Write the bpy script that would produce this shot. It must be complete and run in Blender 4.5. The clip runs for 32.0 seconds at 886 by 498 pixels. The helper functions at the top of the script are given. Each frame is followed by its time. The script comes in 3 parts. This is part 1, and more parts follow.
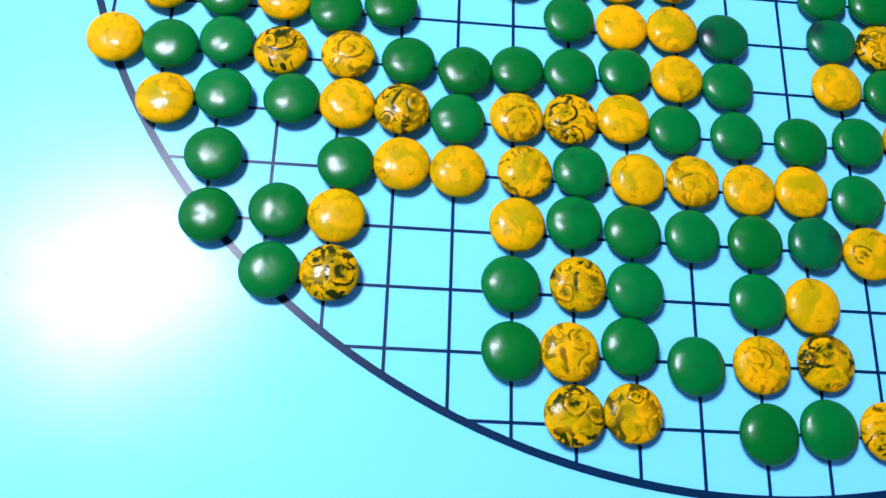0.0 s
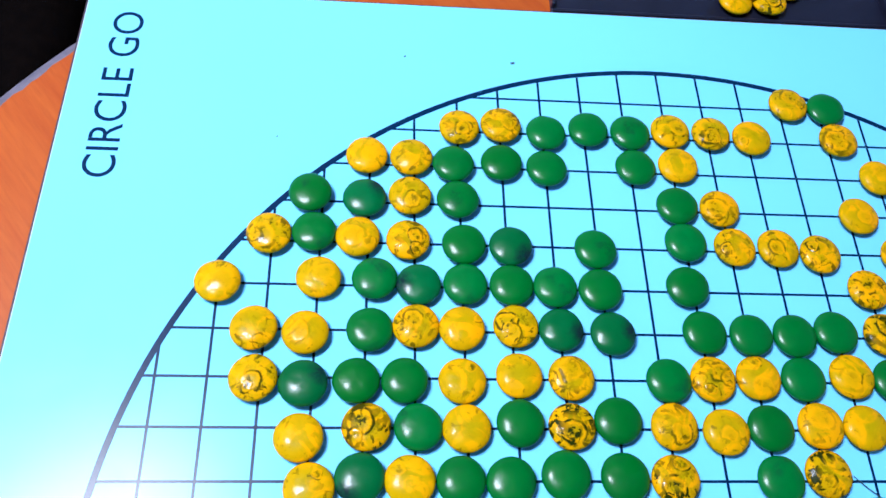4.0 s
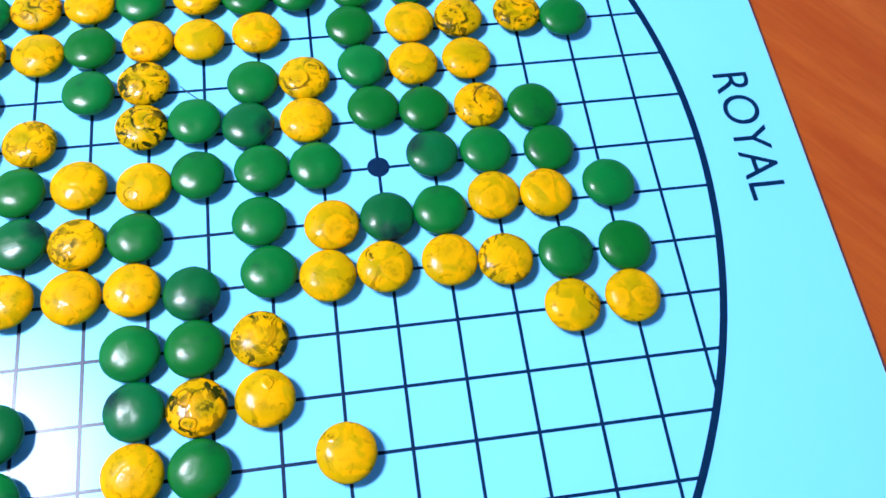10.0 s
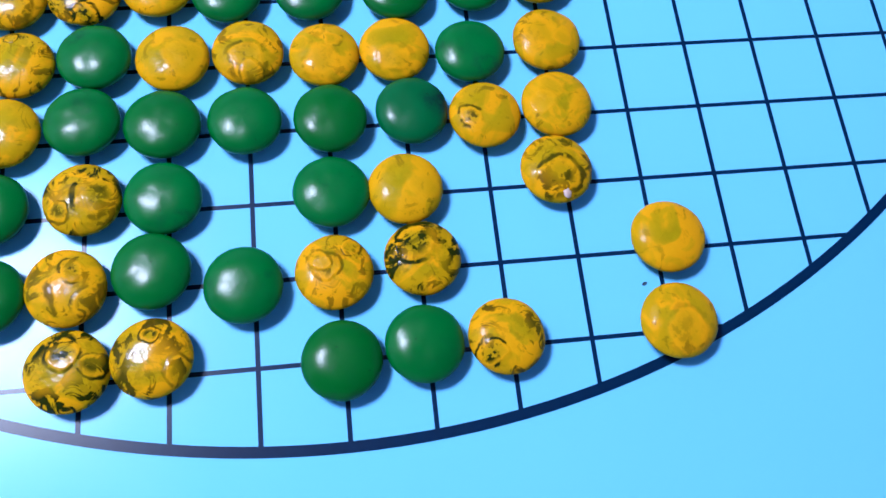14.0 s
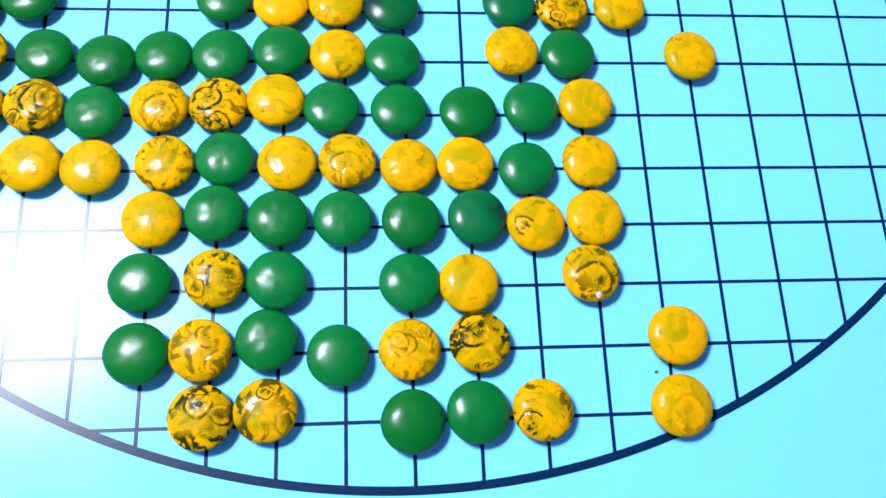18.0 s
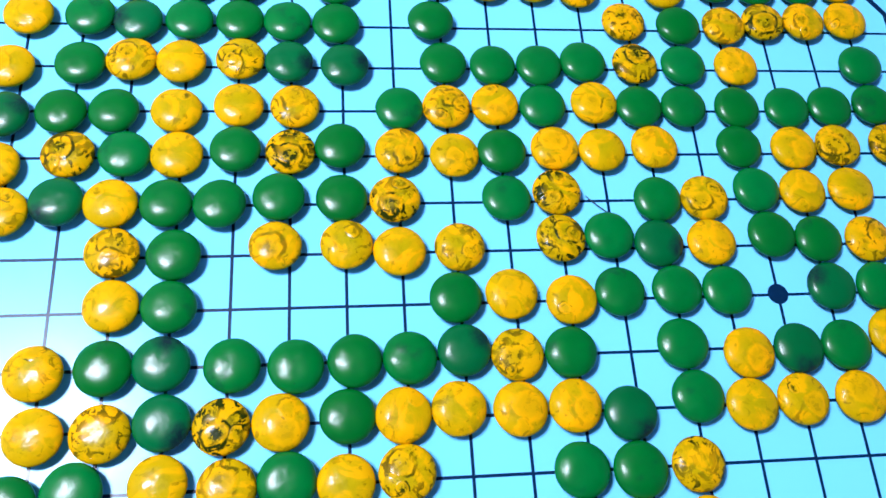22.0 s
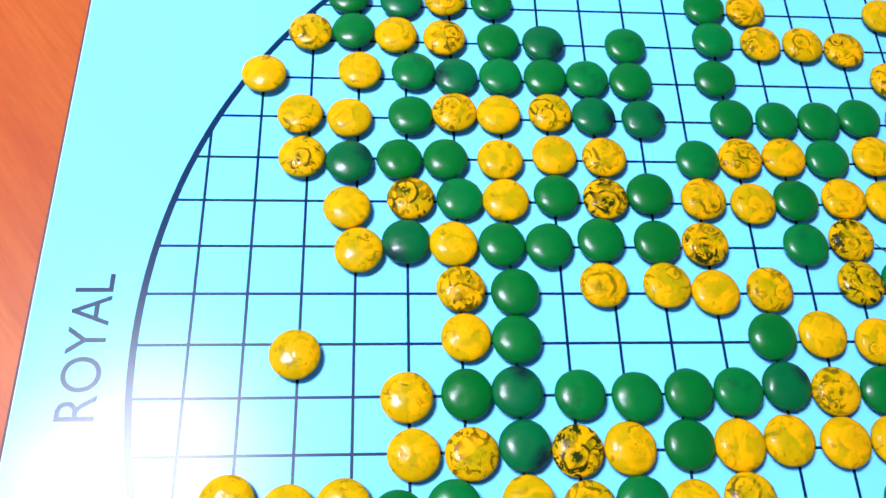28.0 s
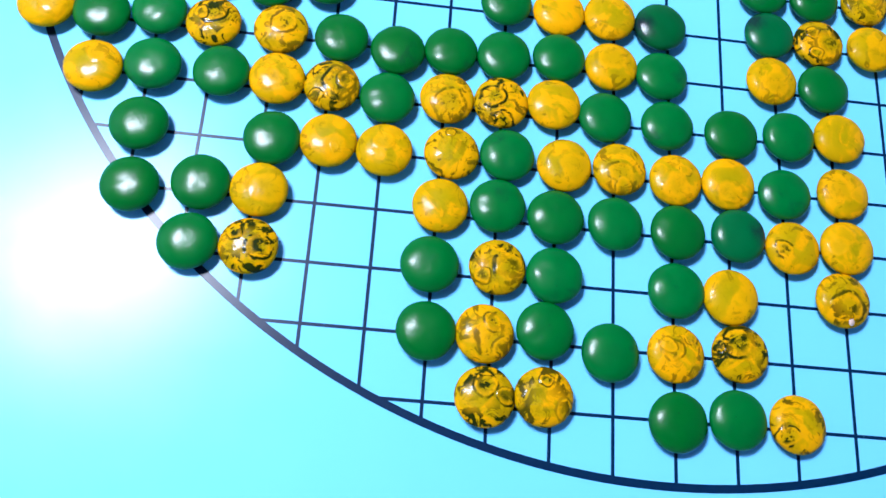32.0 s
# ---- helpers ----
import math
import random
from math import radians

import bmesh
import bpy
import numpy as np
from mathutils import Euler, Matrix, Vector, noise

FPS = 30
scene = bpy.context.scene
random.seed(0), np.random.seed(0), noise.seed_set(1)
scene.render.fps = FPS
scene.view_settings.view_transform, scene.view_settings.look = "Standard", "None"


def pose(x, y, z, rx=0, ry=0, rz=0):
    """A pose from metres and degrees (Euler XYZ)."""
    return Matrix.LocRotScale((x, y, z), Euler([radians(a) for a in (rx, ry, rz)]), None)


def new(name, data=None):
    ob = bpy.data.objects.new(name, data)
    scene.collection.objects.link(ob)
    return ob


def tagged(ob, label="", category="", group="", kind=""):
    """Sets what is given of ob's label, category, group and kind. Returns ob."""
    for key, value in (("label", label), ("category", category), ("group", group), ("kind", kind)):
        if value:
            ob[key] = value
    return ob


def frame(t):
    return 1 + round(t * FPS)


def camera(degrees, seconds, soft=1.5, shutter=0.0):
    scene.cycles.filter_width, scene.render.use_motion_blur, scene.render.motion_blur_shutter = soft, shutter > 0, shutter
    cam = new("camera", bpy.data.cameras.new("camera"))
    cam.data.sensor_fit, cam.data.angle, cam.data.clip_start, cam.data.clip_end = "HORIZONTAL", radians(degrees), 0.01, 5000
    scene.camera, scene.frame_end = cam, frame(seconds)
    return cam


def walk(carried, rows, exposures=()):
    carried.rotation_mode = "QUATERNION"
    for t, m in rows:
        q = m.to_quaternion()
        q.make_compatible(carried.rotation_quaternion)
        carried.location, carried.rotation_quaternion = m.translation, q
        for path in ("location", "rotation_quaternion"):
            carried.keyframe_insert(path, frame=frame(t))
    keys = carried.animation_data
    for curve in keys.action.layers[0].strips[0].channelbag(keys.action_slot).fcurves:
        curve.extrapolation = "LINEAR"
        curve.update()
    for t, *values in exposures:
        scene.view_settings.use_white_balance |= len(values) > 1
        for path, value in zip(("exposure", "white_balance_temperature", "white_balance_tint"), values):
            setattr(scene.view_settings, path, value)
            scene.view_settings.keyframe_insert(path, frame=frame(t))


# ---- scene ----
cam = camera(57.0, 32.0, soft=1.6)
# seconds, eye in metres, turn in degrees
PATH = [
    (0, -0.1220, -0.2515, 0.2504, 18.58, -5.02, 1.85),
    (0.5, -0.1189, -0.2340, 0.2597, 21.11, -3.20, 2.93),
    (1, -0.1348, -0.2028, 0.2634, 22.01, -3.05, 3.25),
    (1.5, -0.1438, -0.1701, 0.2732, 22.55, -2.29, 1.05),
    (2, -0.1494, -0.1380, 0.2847, 24.51, -2.83, -0.54),
    (2.5, -0.1499, -0.1064, 0.2967, 27.13, -3.77, -0.69),
    (3, -0.1527, -0.0713, 0.3069, 28.61, -5.27, -0.68),
    (3.5, -0.1503, -0.0453, 0.3087, 28.36, -5.00, -0.87),
    (5.5, -0.0701, 0.0057, 0.2947, 26.51, -6.33, -2.03),
    (6, -0.0417, -0.0013, 0.2879, 26.32, -4.19, -2.81),
    (6.5, -0.0026, -0.0115, 0.2823, 25.63, -3.90, -3.38),
    (7, 0.0250, -0.0196, 0.2797, 26.50, -3.59, -3.73),
    (7.5, 0.0537, -0.0418, 0.2778, 26.74, -2.56, -5.26),
    (8, 0.0785, -0.0662, 0.2765, 27.13, -2.86, -6.96),
    (8.5, 0.0910, -0.0866, 0.2712, 26.39, -3.20, -7.52),
    (9, 0.0976, -0.1107, 0.2643, 25.52, -3.04, -7.86),
    (9.5, 0.1015, -0.1293, 0.2608, 24.78, -3.19, -7.65),
    (10, 0.1086, -0.1462, 0.2546, 24.34, -3.14, -8.02),
    (10.5, 0.1106, -0.1628, 0.2466, 23.80, -3.17, -8.23),
    (11, 0.1114, -0.1900, 0.2341, 23.41, -2.92, -8.62),
    (11.5, 0.1071, -0.2102, 0.2276, 22.26, -2.87, -8.90),
    (12, 0.0921, -0.2345, 0.2204, 22.72, -3.51, -9.55),
    (12.5, 0.0738, -0.2512, 0.2156, 21.15, -3.64, -9.99),
    (13, 0.0494, -0.2614, 0.2087, 20.08, -3.89, -9.82),
    (13.5, 0.0300, -0.2608, 0.2029, 18.90, -3.80, -8.49),
    (14, 0.0043, -0.2606, 0.1909, 19.40, -4.38, -6.26),
    (14.5, -0.0173, -0.2559, 0.1859, 16.97, -4.00, -4.31),
    (16.5, -0.0009, -0.2597, 0.2404, 17.45, -4.57, -4.78),
    (17, 0.0016, -0.2545, 0.2559, 18.48, -3.78, -3.55),
    (17.5, -0.0022, -0.2450, 0.2589, 19.83, -3.32, -2.80),
    (18, -0.0112, -0.2477, 0.2462, 18.18, -4.38, -2.29),
    (18.5, -0.0179, -0.2299, 0.2388, 14.98, -5.05, -2.00),
    (19, -0.0264, -0.2044, 0.2407, 14.75, -5.12, -2.74),
    (19.5, -0.0357, -0.1826, 0.2425, 15.94, -5.87, -2.87),
    (20, -0.0398, -0.1666, 0.2451, 16.49, -5.72, -3.38),
    (20.5, -0.0426, -0.1505, 0.2495, 17.95, -6.13, -3.99),
    (21, -0.0431, -0.1312, 0.2580, 19.92, -6.36, -4.14),
    (21.5, -0.0415, -0.1123, 0.2653, 21.32, -6.44, -3.87),
    (22, -0.0403, -0.0920, 0.2736, 22.76, -5.87, -3.67),
    (22.5, -0.0389, -0.0764, 0.2853, 24.82, -6.08, -3.89),
    (23, -0.0398, -0.0626, 0.2989, 26.82, -5.96, -4.26),
    (23.5, -0.0431, -0.0539, 0.3096, 29.06, -6.28, -4.26),
    (24, -0.0449, -0.0511, 0.3130, 29.95, -5.96, -4.25),
    (24.5, -0.0545, -0.0550, 0.3107, 29.36, -6.06, -4.17),
    (26.5, -0.1203, -0.0580, 0.3069, 27.81, -5.05, -3.63),
    (27, -0.1306, -0.0680, 0.2977, 26.67, -4.28, -2.90),
    (27.5, -0.1406, -0.0768, 0.2939, 25.46, -3.92, -2.51),
    (28, -0.1495, -0.0954, 0.2894, 24.97, -3.91, -1.58),
    (28.5, -0.1530, -0.1134, 0.2863, 23.85, -4.50, -0.94),
    (29, -0.1506, -0.1315, 0.2838, 23.47, -5.20, 0.13),
    (29.5, -0.1500, -0.1504, 0.2804, 22.86, -4.92, 0.92),
    (30, -0.1507, -0.1716, 0.2779, 22.13, -4.96, 2.27),
    (30.5, -0.1452, -0.1930, 0.2730, 21.63, -4.72, 2.28),
    (31, -0.1324, -0.2124, 0.2652, 19.73, -4.79, 3.47),
    (31.5, -0.1117, -0.2297, 0.2569, 18.53, -5.13, 3.91),
    (32, -0.0979, -0.2527, 0.2528, 17.44, -5.95, 3.81),
]
# seconds, stops, white balance in kelvin, tint
EXPOSURES = [(0, -0.24, 6330, 9), (1, -0.30, 6220, 9), (2, -0.30, 6200, 9), (3.5, -0.25, 6300, 9), (5.5, -0.36, 6080, 11), (6, -0.42, 5980, 12), (7, -0.42, 5960, 13),
             (8, 0.0, 6270, 11), (9, 0.15, 6400, 10), (10, 0.20, 6450, 11), (11, -0.08, 6210, 12), (12, -0.20, 5960, 13), (13, -0.34, 5800, 16),
             (14, -0.41, 5830, 18), (14.5, -0.38, 5880, 16), (16.5, -0.15, 6150, 11), (17, -0.11, 6230, 10), (18, 0.10, 6430, 10), (20, 0.10, 6430, 10),
             (22, -0.09, 6310, 9), (24, -0.20, 6270, 10), (24.5, -0.20, 6270, 10), (26.5, -0.14, 6320, 10), (27, -0.12, 6320, 10), (28, -0.14, 6370, 11), (29, -0.31, 6200, 9),
             (30, -0.32, 6200, 9), (31, -0.26, 6220, 9), (32, -0.20, 6270, 9)]
walk(cam, [(t, pose(x, y, z, rx, ry, rz)) for t, x, y, z, rx, ry, rz in PATH], EXPOSURES)

# ---- light: a closed room with one pendant lamp ----
STEP = 0.020            # distance of the board's lines
BOARD_T = 0.003         # thickness of the board; its face lies at z = 0
TABLE_Z = -BOARD_T
FLOOR_Z = -0.753
CEIL_Z = 1.41
LAMP = Vector((-0.578, 0.143, 1.16))

world = bpy.data.worlds.new("room_dark")
world.use_nodes = True
world.node_tree.nodes["Background"].inputs[0].default_value = (0.6, 0.8, 1.0, 1)
world.node_tree.nodes["Background"].inputs[1].default_value = 0.02
scene.world = world

lamp_data = bpy.data.lights.new("pendant_light", "AREA")
lamp_data.shape, lamp_data.size, lamp_data.size_y = "RECTANGLE", 0.33, 0.25
lamp_data.energy, lamp_data.color = 42.0, (0.78, 0.82, 1.0)
lamp_light = new("pendant_light", lamp_data)
lamp_light.matrix_world = pose(LAMP.x, LAMP.y, LAMP.z - 0.014, 0, 0, 32)


# ---- materials ----
def shader(name, colour, rough=0.5, metal=0.0, coat=0.0, coat_rough=0.05, spec=0.5):
    m = bpy.data.materials.new(name)
    m.use_nodes = True
    b = m.node_tree.nodes["Principled BSDF"]
    b.inputs["Base Color"].default_value = (*colour, 1)
    b.inputs["Roughness"].default_value = rough
    b.inputs["Metallic"].default_value = metal
    b.inputs["Coat Weight"].default_value = coat
    b.inputs["Coat Roughness"].default_value = coat_rough
    b.inputs["Specular IOR Level"].default_value = spec
    return m, m.node_tree.nodes, m.node_tree.links, b


def noise_tex(nodes, links, vector, scale, detail=3.0, rough=0.55, distort=0.0):
    n = nodes.new("ShaderNodeTexNoise")
    n.inputs["Scale"].default_value, n.inputs["Detail"].default_value = scale, detail
    n.inputs["Roughness"].default_value, n.inputs["Distortion"].default_value = rough, distort
    links.new(vector, n.inputs["Vector"])
    return n.outputs["Fac"]


def ramp(nodes, links, value, stops):
    r = nodes.new("ShaderNodeValToRGB")
    while len(r.color_ramp.elements) < len(stops):
        r.color_ramp.elements.new(0.5)
    for e, (at, c) in zip(r.color_ramp.elements, stops):
        e.position, e.color = at, (c, c, c, 1) if isinstance(c, (int, float)) else (*c, 1)
    links.new(value, r.inputs["Fac"])
    return r.outputs["Color"]


def mix(nodes, links, fac, a, b):
    m = nodes.new("ShaderNodeMix")
    m.data_type = "RGBA"
    for socket, v in ((m.inputs["Factor"], fac), (m.inputs["A"], a), (m.inputs["B"], b)):
        if isinstance(v, tuple):
            socket.default_value = (*v, 1)
        elif isinstance(v, (int, float)):
            socket.default_value = v
        else:
            links.new(v, socket)
    return m.outputs["Result"]


def maths(nodes, links, op, a, b=None):
    m = nodes.new("ShaderNodeMath")
    m.operation = op
    for socket, v in zip(m.inputs, (a, b)):
        if isinstance(v, (int, float)):
            socket.default_value = v
        elif v is not None:
            links.new(v, socket)
    return m.outputs[0]


def bump(nodes, links, height, strength, distance, bsdf):
    b = nodes.new("ShaderNodeBump")
    b.inputs["Strength"].default_value, b.inputs["Distance"].default_value = strength, distance
    links.new(height, b.inputs["Height"])
    links.new(b.outputs["Normal"], bsdf.inputs["Normal"])
    links.new(b.outputs["Normal"], bsdf.inputs["Coat Normal"])


def coords(nodes):
    return nodes.new("ShaderNodeTexCoord").outputs["Object"]


def shifted(nodes, links, amount=40.0):
    """Object coordinates moved by each object's own random number."""
    info = nodes.new("ShaderNodeObjectInfo")
    c = nodes.new("ShaderNodeCombineXYZ")
    for k, s in enumerate((1.0, 7.3, 3.1)):
        links.new(maths(nodes, links, "MULTIPLY", info.outputs["Random"], amount * s), c.inputs[k])
    a = nodes.new("ShaderNodeVectorMath")
    a.operation = "ADD"
    links.new(coords(nodes), a.inputs[0])
    links.new(c.outputs[0], a.inputs[1])
    return a.outputs[0], info.outputs["Random"]


def board_face():
    m, n, l, b = shader("pale_blue_laminate", (0.15, 0.58, 0.95), 0.25, spec=0.21)
    p = coords(n)
    mottle = noise_tex(n, l, p, 9.0, 4)
    l.new(mix(n, l, mottle, (0.160, 0.565, 0.93), (0.178, 0.595, 0.96)), b.inputs["Base Color"])
    smear = noise_tex(n, l, p, 60.0, 5, 0.6)
    l.new(ramp(n, l, smear, [(0.35, 0.225), (0.7, 0.27)]), b.inputs["Roughness"])
    bump(n, l, noise_tex(n, l, p, 900.0, 2), 0.04, 0.0002, b)
    return m


def ink():
    m, n, l, b = shader("navy_ink", (0.001, 0.015, 0.050), 0.27, spec=0.22)
    p = coords(n)
    l.new(mix(n, l, noise_tex(n, l, p, 400.0, 3), (0.0006, 0.012, 0.040), (0.0015, 0.020, 0.060)), b.inputs["Base Color"])
    return m


def green_stone(name, dark):
    m, n, l, b = shader(name, (0.0, 0.10, 0.02), 0.22, coat=0.50, coat_rough=0.26, spec=0.02)
    p, rnd = shifted(n, l)
    tone = mix(n, l, rnd, (0.0, 0.084, 0.018), (0.0, 0.108, 0.027)) if dark else mix(n, l, rnd, (0.0, 0.105, 0.010), (0.0, 0.134, 0.022))
    cloud = ramp(n, l, noise_tex(n, l, p, 150.0, 4, 0.6), [(0.42, 0.0), (0.75, 0.30)])
    col = mix(n, l, cloud, tone, (0.002, 0.062, 0.014))
    rough_marks = ramp(n, l, noise_tex(n, l, p, 260.0, 5, 0.75, 0.3), [(0.40, 0.0), (0.56, 1.0)])
    if dark:
        # one blackish burn at one side of the stone
        side = n.new("ShaderNodeVectorMath")
        side.operation = "DISTANCE"
        l.new(coords(n), side.inputs[0])
        side.inputs[1].default_value = (0.0082, 0.0, 0.004)
        reach = maths(n, l, "ADD", side.outputs["Value"], maths(n, l, "MULTIPLY", noise_tex(n, l, p, 190.0, 4, 0.6), 0.0060))
        patch = ramp(n, l, maths(n, l, "MULTIPLY", reach, 100.0), [(0.57, 1.0), (0.80, 0.50), (1.0, 0.0)])
        stain = maths(n, l, "MULTIPLY", patch, maths(n, l, "ADD", maths(n, l, "MULTIPLY", rough_marks, 0.40), 0.58))
    else:
        patch = ramp(n, l, noise_tex(n, l, p, 70.0, 2), [(0.62, 0.0), (0.68, 1.0)])
        stain = maths(n, l, "MULTIPLY", maths(n, l, "MULTIPLY", patch, rough_marks), 0.35)
    col = mix(n, l, stain, col, (0.003, 0.014, 0.018))
    chips = ramp(n, l, noise_tex(n, l, p, 800.0, 3, 0.6), [(0.69, 0.0), (0.74, 0.7)])
    col = mix(n, l, chips, col, (0.004, 0.045, 0.012))
    l.new(col, b.inputs["Base Color"])
    l.new(ramp(n, l, noise_tex(n, l, p, 260.0, 4), [(0.3, 0.34), (0.75, 0.46)]), b.inputs["Roughness"])
    bump(n, l, noise_tex(n, l, p, 300.0, 4, 0.6), 0.13, 0.0005, b)
    return m


def blob(nodes, links, place, seed, reach, least, more):
    """How far a place lies from a round drop of glaze, one half at its edge; where the drop sits and its size differ from stone to stone."""
    dice = nodes.new("ShaderNodeTexWhiteNoise")
    dice.noise_dimensions = "1D"
    links.new(maths(nodes, links, "ADD", maths(nodes, links, "MULTIPLY", nodes.new("ShaderNodeObjectInfo").outputs["Random"], 91.7), seed), dice.inputs["W"])
    turn = maths(nodes, links, "MULTIPLY", dice.outputs["Value"], 6.2832)
    split = nodes.new("ShaderNodeSeparateColor")
    links.new(dice.outputs["Color"], split.inputs[0])
    out = maths(nodes, links, "MULTIPLY", maths(nodes, links, "ADD", maths(nodes, links, "MULTIPLY", split.outputs[0], 0.5), 0.5), reach)
    centre = nodes.new("ShaderNodeCombineXYZ")
    links.new(maths(nodes, links, "MULTIPLY", maths(nodes, links, "COSINE", turn), out), centre.inputs[0])
    links.new(maths(nodes, links, "MULTIPLY", maths(nodes, links, "SINE", turn), out), centre.inputs[1])
    gap = nodes.new("ShaderNodeVectorMath")
    gap.operation = "SUBTRACT"
    links.new(place, gap.inputs[0])
    links.new(centre.outputs[0], gap.inputs[1])
    flat = nodes.new("ShaderNodeVectorMath")
    flat.operation = "MULTIPLY"
    links.new(gap.outputs[0], flat.inputs[0])
    flat.inputs[1].default_value = (1.0, 1.0, 0.0)
    far = nodes.new("ShaderNodeVectorMath")
    far.operation = "LENGTH"
    links.new(flat.outputs[0], far.inputs[0])
    radius = maths(nodes, links, "ADD", maths(nodes, links, "MULTIPLY", split.outputs[1], more), least)
    return maths(nodes, links, "MULTIPLY", maths(nodes, links, "DIVIDE", far.outputs["Value"], radius), 0.5)


def yellow_stone(name, marble):
    """Orange-yellow glaze over olive in round drops, with dark flecks and outlines; marble: how much of it is dark."""
    m, n, l, b = shader(name, (0.8, 0.4, 0.0), 0.34, coat=0.22, coat_rough=0.12, spec=0.04)
    p, rnd = shifted(n, l)
    warp = n.new("ShaderNodeTexNoise")
    warp.inputs["Scale"].default_value = 130.0
    warp.inputs["Detail"].default_value = 3.0
    l.new(p, warp.inputs["Vector"])
    off = n.new("ShaderNodeVectorMath")
    off.operation = "MULTIPLY_ADD"
    l.new(warp.outputs["Color"], off.inputs[0])
    twist = 0.0066 - 0.0020 * marble
    off.inputs[1].default_value = (twist, twist, twist)
    centred = n.new("ShaderNodeVectorMath")
    centred.operation = "SUBTRACT"
    l.new(coords(n), centred.inputs[0])
    centred.inputs[1].default_value = (twist / 2, twist / 2, 0.0)
    l.new(centred.outputs[0], off.inputs[2])
    q = off.outputs[0]
    size = n.new("ShaderNodeVectorMath")
    size.operation = "LENGTH"
    l.new(coords(n), size.inputs[0])
    away = maths(n, l, "DIVIDE", size.outputs["Value"], 0.0115)
    border = ramp(n, l, away, [(0.58, 0.0), (0.80, 1.0)])
    drops = [blob(n, l, q, 0.3, 0.0040, 0.0036, 0.0022), blob(n, l, q, 31.1, 0.0082, 0.0017, 0.0016), blob(n, l, q, 57.9, 0.0078, 0.0026, 0.0020)]
    # ground: orange with olive swathes, olive at the base
    orange = mix(n, l, noise_tex(n, l, p, 120.0, 3), (0.77, 0.310, 0.0), (0.70, 0.340, 0.0))
    orange = mix(n, l, maths(n, l, "MULTIPLY", rnd, 0.6), orange, (0.60, 0.325, 0.0))
    cloud = ramp(n, l, noise_tex(n, l, p, 92.0, 3, 0.5, 1.6), [(0.42, 0.0), (0.50, 0.75), (0.58, 1.0)])
    cloud = maths(n, l, "MULTIPLY", cloud, maths(n, l, "SUBTRACT", 1.0, maths(n, l, "MULTIPLY", border, 0.4)))
    col = mix(n, l, cloud, orange, mix(n, l, noise_tex(n, l, p, 300.0, 3), (0.25, 0.205, 0.0), (0.41, 0.29, 0.0)))
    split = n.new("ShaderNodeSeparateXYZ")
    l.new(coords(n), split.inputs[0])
    # olive base reaches up over the rim, painting in the shade there
    olive_rim_shade = ramp(n, l, maths(n, l, "DIVIDE", split.outputs[2], 0.0072), [(0.34, 0.85), (0.58, 0.0)])
    col = mix(n, l, olive_rim_shade, col, (0.20, 0.17, 0.006))
    flecks = ramp(n, l, noise_tex(n, l, p, 330.0, 3, 0.65), [(0.555 - 0.055 * marble, 0.0), (0.60 - 0.055 * marble, 1.0)])
    gaps = ramp(n, l, noise_tex(n, l, p, 150.0, 3, 0.6), [(0.51 - 0.07 * marble, 0.0), (0.55 - 0.07 * marble, 1.0)])
    dark = 0.0
    height = noise_tex(n, l, p, 190.0, 3)
    # each drop: how strongly it is outlined, how deep its olive heart is, and the share of stones that have it
    kinds = ((1.0, 0.75, 0.85), (1.0, 0.7, 0.6), (0.8, 0.5, 0.4)) if marble > 0.8 else ((0.85, 0.5, 0.75), (0.95, 0.5, 0.5), (0.7, 0.3, 0.3)) if marble > 0.4 else ((0.30, 0.30, 0.5), (0.9, 0.45, 0.3), (0.0, 0.2, 0.3))
    for f, (outline, depth, share), seed in zip(drops, kinds, (3.7, 19.2, 44.8)):
        die = n.new("ShaderNodeTexWhiteNoise")
        die.noise_dimensions = "1D"
        l.new(maths(n, l, "ADD", maths(n, l, "MULTIPLY", rnd, 211.0), seed), die.inputs["W"])
        here = maths(n, l, "LESS_THAN", die.outputs["Value"], share)
        skin = maths(n, l, "MULTIPLY", ramp(n, l, f, [(0.0, 1.0), (0.42, 1.0), (0.53, 0.0)]), here)
        col = mix(n, l, maths(n, l, "MULTIPLY", skin, 0.75), col, orange)
        heart = maths(n, l, "MULTIPLY", ramp(n, l, f, [(0.0, 1.0), (0.20, 1.0), (0.40, 0.0)]), here)
        col = mix(n, l, maths(n, l, "MULTIPLY", heart, depth), col, (0.26, 0.205, 0.0))
        line = ramp(n, l, f, [(0.0, 0.0), (0.45, 0.0), (0.49, 1.0), (0.56, 1.0), (0.62, 0.0)])
        edge = maths(n, l, "MULTIPLY", maths(n, l, "MULTIPLY", line, gaps), maths(n, l, "MULTIPLY", here, outline))
        edge = maths(n, l, "MAXIMUM", edge, maths(n, l, "MULTIPLY", maths(n, l, "MULTIPLY", heart, flecks), outline))
        dark = maths(n, l, "MAXIMUM", maths(n, l, "MULTIPLY", dark, maths(n, l, "SUBTRACT", 1.0, skin)), edge)
        hump = ramp(n, l, f, [(0.0, 0.55), (0.42, 1.0), (0.56, 0.0)])
        height = maths(n, l, "ADD", height, maths(n, l, "MULTIPLY", maths(n, l, "MULTIPLY", hump, here), 0.30 + 0.35 * marble))
    smear = ramp(n, l, noise_tex(n, l, p, 200.0, 3, 0.6, 1.4), [(0.60 - 0.10 * marble, 0.0), (0.65 - 0.10 * marble, 1.0)])
    dark = maths(n, l, "MAXIMUM", dark, maths(n, l, "MULTIPLY", smear, maths(n, l, "MULTIPLY", border, 0.5 + 0.5 * marble)))
